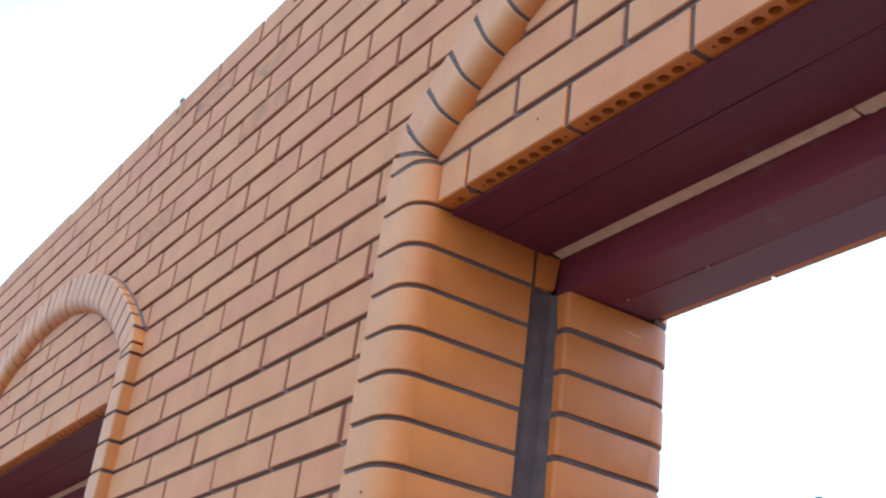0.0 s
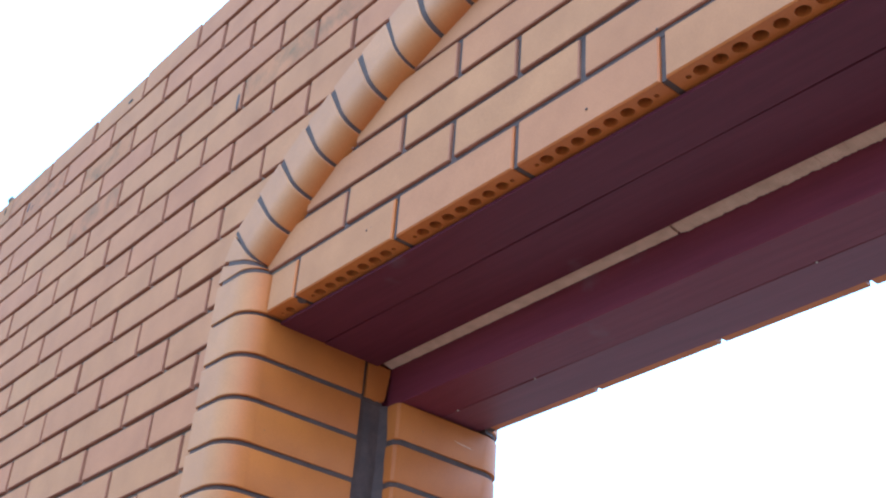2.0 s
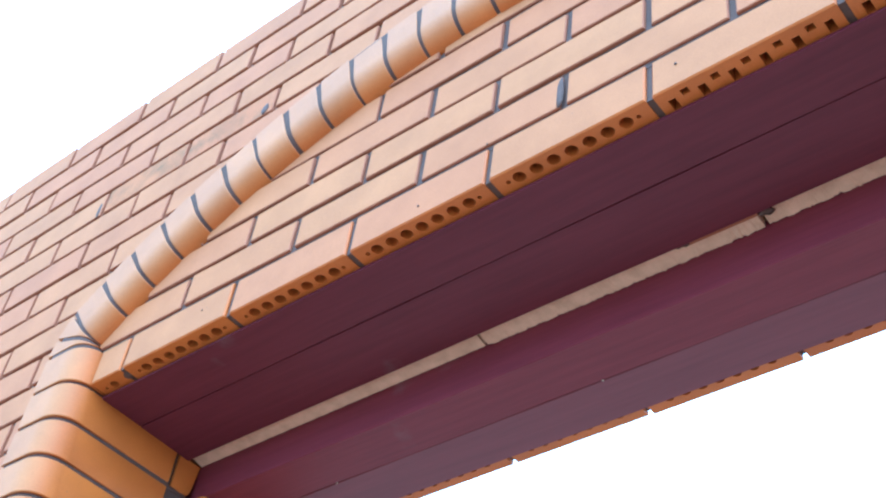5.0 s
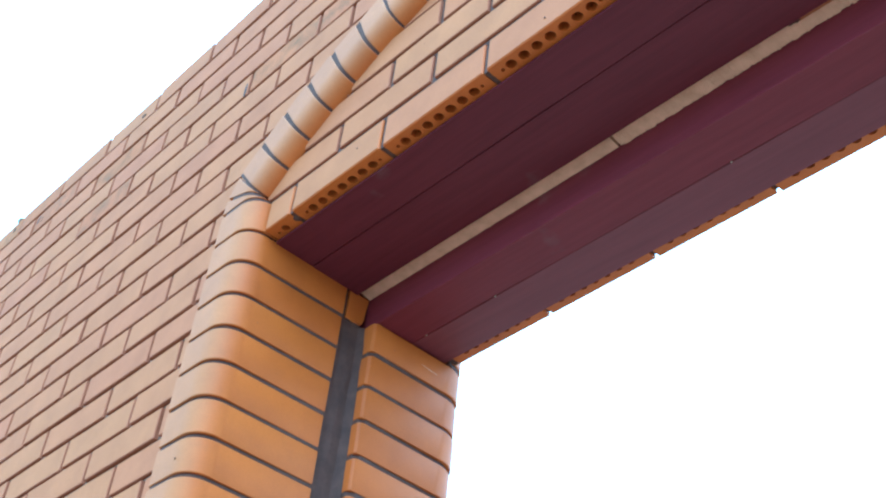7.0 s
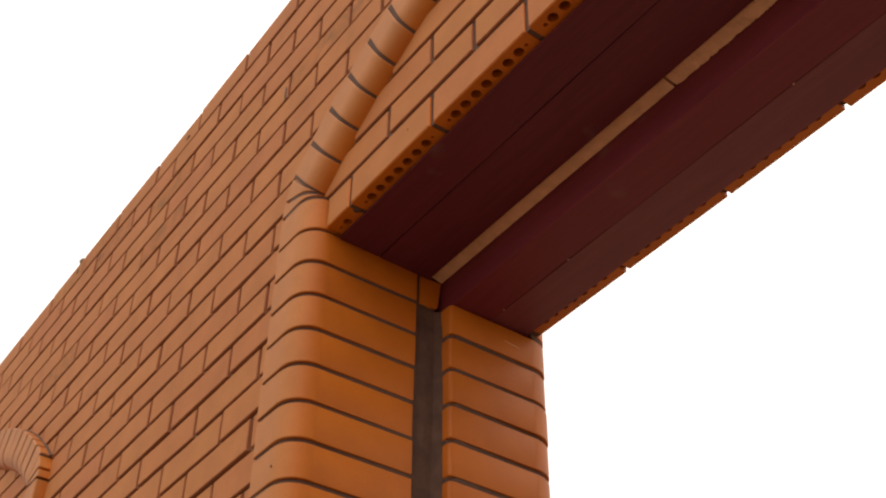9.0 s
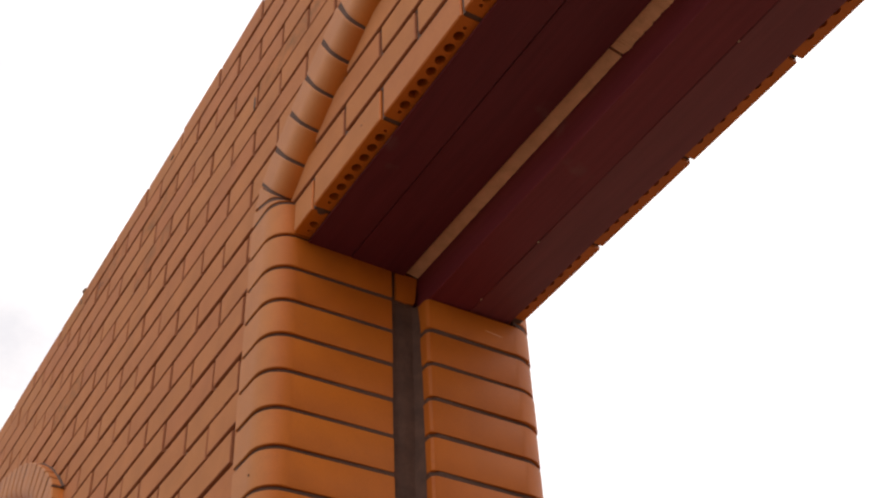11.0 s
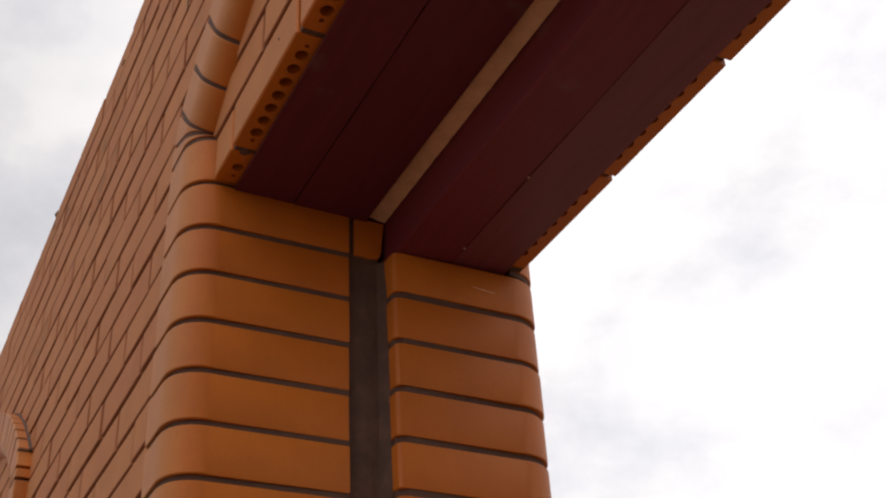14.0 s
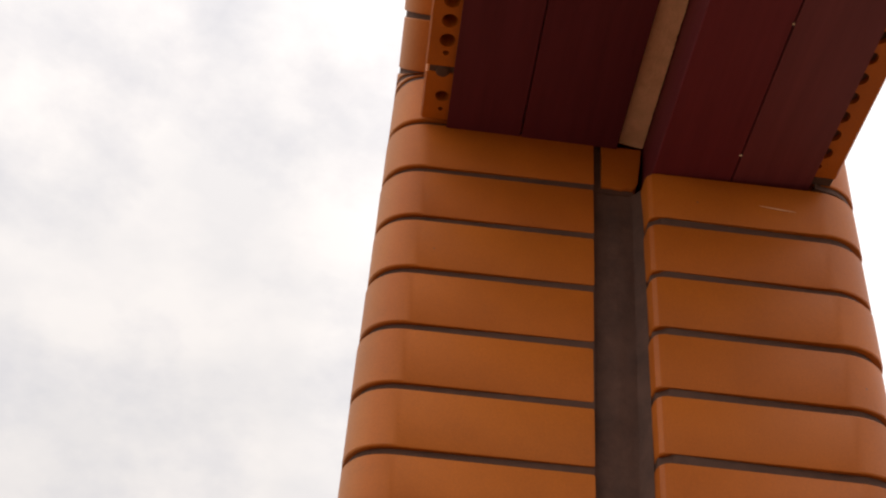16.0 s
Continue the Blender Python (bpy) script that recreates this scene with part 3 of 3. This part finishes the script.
def build_rear_jamb(x, mirror):
    s = -1 if mirror else 1
    prof = rear_profile()
    inner = [(u, REAR_Y0 + 0.0015 if y < REAR_Y0 + 0.02 and u < 0.026 else y) for u, y in shrunk(prof, 0.008)]
    v, f = prism_data([[(x + s * u, y, z) for u, y in inner] for z in (0.0, at_z(-0.074))])
    jamb = tagged(new("rear_column", mesh_of("mortar_core", v, f, M_MORTAR, smooth=True)),
                  "orange bullnose-brick inner jamb with dark grey joints", "brick column", group="inner jambs of the openings")

    def course(h):
        small = shrunk(prof, 0.0014)
        rings = [[(s * u, y, z) for u, y in p] for z, p in ((0, small), (0.0016, prof), (h - 0.0016, prof), (h, small))]
        v, f = prism_data(rings)
        return mesh_of("brick", v, f, M_BULL, smooth=True)

    me = course(0.0652)
    tilt = Matrix.Translation((0, REAR_Y0, 0)) @ Matrix.Rotation(1.5 * COURSE_TILT, 4, "X") @ Matrix.Translation((0, -REAR_Y0, 0))
    k = 0
    while True:
        z1 = -0.1415 - 0.0053 - k * 0.0754
        if at_z(z1 - 0.066) < 0:
            break
        m = Matrix.Translation((x + random.uniform(-0.0007, 0.0007), random.uniform(-0.0008, 0.0008), at_z(z1 - 0.066)))
        part("brick", me, jamb, m @ tilt @ Euler((0, 0, random.gauss(0, 0.002))).to_matrix().to_4x4())
        k += 1
    part("brick", course(0.0655), jamb, Matrix.Translation((x, 0, at_z(-0.1367))) @ tilt)
    tail = [(u, y) for u, y in prof if y > 0.461]
    tail = [(-0.10, 0.461), (REAR_X + 0.003, 0.461)] + tail
    for k in range(3):
        small = shrunk(tail, 0.0012)
        z = at_z(-0.0560 + 0.0754 * k)
        rings = [[(s * u, y, zz) for u, y in p] for zz, p in ((0, small), (0.0016, tail), (0.0664, tail), (0.068, small))]
        v, f = prism_data(rings)
        part("brick", mesh_of("brick", v, f, M_BULL, smooth=True), jamb, Matrix.Translation((x, 0, z)))
    v, f = prism_data([[(x + s * u, y, z) for u, y in shrunk(tail, 0.004)] for z in (at_z(-0.064), at_z(0.10))])
    part("mortar", mesh_of("mortar", v, f, M_MORTAR), jamb)
    return jamb


def rear_holes(w):
    out = [(-w / 2 + 0.018, 0.0034, 0.0034, 0, 16)]
    for k in range(7):
        out.append(((k - 3) * 0.0285, 0.0090, 0.0090, 0, 16))
    return out + [(w / 2 - 0.018, 0.0034, 0.0034, 0, 16)]


def build_rear_lintel_bricks(a, b):
    k = 0
    x = a + 0.045
    while x < b - 0.05:
        x1 = min(x + 0.2505, b - 0.045)
        if x1 - x > 0.12:
            me = holed_brick(x1 - x, 0.066, 0.0272, rear_holes(x1 - x), M_BULL)
            m = Matrix.Translation(((x + x1) / 2, REAR_Y1 + random.uniform(-0.001, 0.001), at_z(REAR_Z))) @ Matrix.Rotation(math.pi, 4, "Z")
            part("brick", me, rear, m)
        x = x1 + 0.0095
    # bed of mortar between these bricks, and the courses above them
    me = boxes_mesh("mortar", [(a + 0.03, b - 0.03, 0.40, REAR_Y1 - 0.007, at_z(REAR_Z + 0.006), at_z(0.012)),
                               (a + 0.034, a + 0.0455, 0.4525, REAR_Y1 - 0.004, at_z(REAR_Z - 0.001), at_z(0.011))], M_MORTAR)
    part("mortar", me, rear)


for a, b in OPENINGS:
    build_rear_jamb(a, False)
    build_rear_jamb(b, True)
    build_rear_lintel_bricks(a, b)


# ---- steel lintels, insulation and the filled cavity ----
def angle_mesh(x0, x1, y0, y1, z, leg_at_back, leg, mat, drop=0.0, thick=0.0055):
    """A steel angle: flange along y, leg upwards."""
    ly0, ly1 = (y1 - thick, y1) if leg_at_back else (y0, y0 + thick)
    if leg_at_back:
        prof = [(y0, z), (y1 - 0.001, z), (y1, z + 0.001), (y1, z + leg), (ly0, z + leg), (ly0, z + thick), (y0, z + thick)]
    else:
        prof = [(y0 + 0.001, z), (y1, z), (y1, z + thick), (ly1, z + thick), (ly1, z + leg), (y0, z + leg), (y0, z + 0.001)]
    n = 12
    rings = []
    for k in range(n + 1):
        x = x0 + (x1 - x0) * k / n
        sag = 0.0006 * math.sin(k * 1.7 + y0 * 40)
        rings.append([(x, y, at_z(zz + sag - drop * (y1 - y) / (y1 - y0))) for y, zz in prof])
    v, f = prism_data(rings)
    return mesh_of("steel_lintel", v, f, mat)


def build_lintels(a, b):
    runs = [(a - 0.0005, b + 0.0005, 0.0335, 0.1225, -0.0025, True, 0.05, M_STEEL_SHADED), (a - 0.0005, b + 0.0005, 0.1240, 0.2400, -0.0023, True, 0.05, M_STEEL_SHADED),
            (a - 0.055, b + 0.055, 0.2730, 0.3645, -0.0655, False, 0.085, M_STEEL, 0.0045), (a - 0.055, b + 0.055, 0.3662, 0.4570, -0.0622, False, 0.05, M_STEEL_DUSTY, 0.003)]
    for run in runs:
        tagged(new("steel_lintel", angle_mesh(*run)), "dusty steel angle lintel painted with dark red primer" if M_STEEL_DUSTY in run else "steel angle lintel painted with dark red primer", "steel lintel", group="steel lintels")


def build_insulation(a, b):
    cuts = [a - 0.002, a + 0.652, a + 1.134, b + 0.002]
    for k in range(3):
        x0, x1 = cuts[k] + (0.0065 if k else 0), cuts[k + 1]
        n = max(8, int((x1 - x0) / 0.0025))
        rings = []
        dz = (0.0095, 0.0075, 0.010)[k]
        rough = (0.0007, 0.0024, 0.0024)[k]
        for i in range(n + 1):
            x = x0 + (x1 - x0) * i / n
            j = [rough * (0.6 * noise.noise(Vector((x * 60, q * 5.0, k))) + 0.5 * noise.noise(Vector((x * 190, q * 7.0, k + 4))) + 0.5 * noise.noise(Vector((x * 430, q * 7.0, k + 9)))) for q in range(4)]
            rings.append([(x, 0.2415 + j[0], at_z(dz + j[1])), (x, 0.2560, at_z(dz - 0.003 + j[2])), (x, 0.2715 + j[3] * 1.6, at_z(dz - 0.006 + j[0])), (x, 0.2715, at_z(0.085)), (x, 0.2415, at_z(0.085))])
        v, f = prism_data(rings)
        tagged(new("insulation_board", mesh_of("insulation_board", v, f, M_FOAM)), "beige foam insulation board edge in the wall cavity", "insulation", group="insulation boards")


def build_cavity(x, mirror):
    """Cement that closes the cavity at the jamb, with a cut piece of brick on top of it."""
    s = 1 if mirror else -1
    n, m = 170, 12
    verts, faces = [], []
    for i in range(n + 1):
        z = at_z(-0.071) * i / n
        smear = 0.015 - 0.009 * max(0.0, 1 - (at_z(-0.071) - z) / 0.22) + 0.0035 * noise.noise(Vector((z * 16, x, 5.0))) + 0.002 * noise.noise(Vector((z * 70, x, 8.0)))
        for j in range(m + 1):
            y = 0.2125 + (0.2668 - 0.2125) * j / m
            d = 0.010 + 0.004 * noise.noise(Vector((y * 30, z * 9, 3.1))) + 0.003 * noise.noise(Vector((y * 90, z * 40, 1.0)))
            trowel = 0.0030 if z > at_z(-0.386) + 0.012 * noise.noise(Vector((y * 45, 0.0, 7.0))) else 0.0   # edge of a trowelled patch
            wiped = max(0.0, (y - 0.2560) / 0.0108) ** 1.5   # cement wiped up against the inner jamb
            verts.append((x + s * ((d - trowel) * (1 - wiped) - smear * wiped), y, z))
    for i in range(n):
        for j in range(m):
            q = i * (m + 1) + j
            faces.append((q, q + 1, q + m + 2, q + m + 1))
    k = len(verts)
    rim = [i * (m + 1) for i in range(n + 1)], [i * (m + 1) + m for i in range(n + 1)]
    verts += [(x + s * 0.10, 0.2125, 0.0), (x + s * 0.10, 0.2668, 0.0), (x + s * 0.10, 0.2125, at_z(-0.071)), (x + s * 0.10, 0.2668, at_z(-0.071))]
    faces += [tuple(rim[0]) + (k + 2, k), tuple(rim[1]) + (k + 3, k + 1), (k, k + 1, k + 3, k + 2)]
    faces.append(tuple(range(n * (m + 1), n * (m + 1) + m + 1)) + (k + 3, k + 2))
    faces.append(tuple(range(0, m + 1)) + (k + 1, k))
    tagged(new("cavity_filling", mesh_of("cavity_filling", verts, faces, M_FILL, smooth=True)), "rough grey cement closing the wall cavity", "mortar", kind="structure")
    piece = [(0.2215, -0.0655), (0.2330, -0.0650), (0.2450, -0.0665), (0.2520, -0.0640), (0.2590, -0.0645), (0.2630, -0.0600), (0.2655, -0.0500), (0.2705, 0.0025), (0.2215, 0.0025)]
    rings = [[(x + s * d, y, at_z(z)) for y, z in q] for d, q in ((0.0025, shrunk(piece, 0.0012)), (0.0040, piece), (0.07, piece))]
    v, f = prism_data(rings)
    tagged(new("brick_piece", mesh_of("brick_piece", v, f, M_BULL)), "small cut piece of orange brick in the cavity", "brick")
    me = boxes_mesh("mortar", [(*sorted((x + s * 0.008, x + s * 0.08)), 0.2128, 0.2217, at_z(-0.0712), at_z(0.0025)),
                               (*sorted((x + s * 0.006, x + s * 0.08)), 0.2130, 0.2600, at_z(-0.0725), at_z(-0.0652))], M_MORTAR)
    tagged(new("mortar_joint", me), "dark grey mortar round the cut brick", "mortar", kind="structure")


for a, b in OPENINGS:
    build_lintels(a, b)
    build_insulation(a, b)
    build_cavity(a, False)
    build_cavity(b, True)


# ---- small things ----
def lump(name, place, size, mat, label, category, seed, rough=0.45):
    bm = bmesh.new()
    bmesh.ops.create_icosphere(bm, subdivisions=2, radius=1.0)
    for v in bm.verts:
        d = 1 + rough * noise.noise(v.co * 1.7 + Vector((seed, 0, 0)))
        v.co = Vector((v.co.x * size[0] * d, v.co.y * size[1] * d, v.co.z * size[2] * d))
    me = bpy.data.meshes.new(name)
    bm.to_mesh(me)
    bm.free()
    me.materials.append(mat)
    me.shade_smooth()
    ob = new(name, me)
    ob.matrix_basis = Matrix.Translation((place[0], place[1], at_z(place[2])))
    return tagged(ob, label, category)


lump("mortar_lump", (-1.592, 0.004, WALL_TOP + 0.008), (0.006, 0.010, 0.014), M_BED, "dried mortar lump on the wall top", "mortar", 1.0)
lump("mortar_lump", (-1.36, 0.010, WALL_TOP + 0.002), (0.010, 0.012, 0.006), M_BED, "dried mortar lump on the wall top", "mortar", 2.0)


def speck(name, place, size, mat, parent, seed, rough=0.35):
    """A splash or crumb stuck to the masonry."""
    under(lump(name, place, size, mat, "", "", seed, rough), parent)


speck("mortar_smear", (0.977, -0.0006, 0.118), (0.0065, 0.0012, 0.034), M_FILL, wall, 3.0)
speck("mortar_smear", (-0.2425, -0.0028, 0.580), (0.0065, 0.0014, 0.026), M_FILL, wall, 4.0)
speck("mortar_smear", (0.262, -0.0032, 0.575), (0.0090, 0.0014, 0.016), M_FILL, wall, 4.5)
speck("mortar_smear", (-1.39, -0.0035, 0.845), (0.0080, 0.0014, 0.022), M_FILL, wall, 5.0)
# wall top: torn mortar, and open joints' shade drawn as dark patches
for k, (x, z, w, h, lean) in enumerate(((-1.363, 0.903, 0.0045, 0.016, 0.25), (-1.363, 0.834, 0.0040, 0.015, 0.45), (-1.597, 0.925, 0.0060, 0.012, 0.2), (-1.232, 0.842, 0.0050, 0.020, 0.1), (-0.83, 0.905, 0.012, 0.005, 0.0))):
    ob = lump("tear_gap_mark", (x, -0.0036, z), (w, 0.0012, h), M_TEAR_GAP, "", "", 40.0 + k, 0.8)
    ob.matrix_basis = ob.matrix_basis @ Matrix.Rotation(lean, 4, "Y")
    under(ob, wall)
# a sliver of clay and a dab of cement between the steel and the insulation
part("clay_sliver", boxes_mesh("clay_sliver", [(1.030, 1.137, 0.2402, 0.2470, at_z(0.0012), at_z(0.03))], M_SIDE), rear, label="thin sliver of pink clay beside the insulation")
speck("cement_dab", (1.147, 0.2475, 0.0030), (0.011, 0.0065, 0.0035), M_FILL, rear, 5.5, 0.8)
speck("cement_dab", (1.022, 0.2430, 0.0020), (0.010, 0.0035, 0.0025), M_FILL, rear, 5.8, 0.8)
speck("cement_patch", (1.392, 0.160, -0.0024), (0.030, 0.020, 0.0010), M_BED, rear, 6.0, 0.9)
speck("cement_patch", (1.372, 0.192, -0.0024), (0.016, 0.012, 0.0009), M_BED, rear, 6.6, 0.9)
speck("filled_hole", (0.0805, 0.0205, 0.0072), (0.0090, 0.0088, 0.0014), M_MORTAR, wall, 7.0, 0.12)
speck("crumb_hole_mark", (-0.118, -0.024, -0.484), (0.0050, 0.0065, 0.0100), M_MORTAR, wall, 8.0)
# the shade of a small hole in the cement, drawn as a dark lump
speck("crumb_hole_mark", (-0.0105, 0.2600, -0.3885), (0.0030, 0.0035, 0.0030), M_MORTAR, rear, 9.0)
for k, (x, z, y) in enumerate(((0.854, 0.088, -0.0012), (0.735, 0.030, -0.0005), (1.159, 0.049, -0.0005), (0.272, 0.0495, -0.0005), (-0.043, -0.491, -0.0352), (0.43, 0.21, -0.0012), (-0.36, 0.672, -0.0042))):
    speck("clay_pit", (x, y, z), (0.0018, 0.0010, 0.0024), M_MORTAR, wall, 10.0 + k)
scratch = lump("lime_scratch", (0.0362, 0.416, -0.1045), (0.0004, 0.020, 0.0007), M_FOAM, "", "", 31.0, 0.9)
scratch.matrix_basis = scratch.matrix_basis @ Matrix.Rotation(-0.09, 4, "X")
under(scratch, rear)
for k, (x, y) in enumerate(((0.268, 0.3645), (0.076, 0.3645), (0.810, 0.3645))):
    speck("cement_fleck", (x, y, -0.0662), (0.0016, 0.0014, 0.0012), M_FLAKE, rear, 20.0 + k)


def build_pole():
    foot, top = Vector((-1.95, 4.0, 0.0)), Vector((-2.652, 4.0, at_z(0.918)))
    axis = (top - foot).normalized()
    side = Vector((0, 1, 0))
    up = axis.cross(side)
    rings = []
    for p, r in ((foot, 0.031), (foot.lerp(top, 0.5), 0.030), (top - axis * 0.006, 0.028), (top, 0.022)):
        rings.append([tuple(p + side * r * math.cos(t) + up * r * math.sin(t)) for t in (2 * math.pi * k / 10 for k in range(10))])
    v, f = prism_data(rings)
    tagged(new("timber_pole", mesh_of("timber_pole", v, f, M_TIMBER, smooth=True)), "leaning grey timber pole standing on the ground behind the wall", "pole")


build_pole()
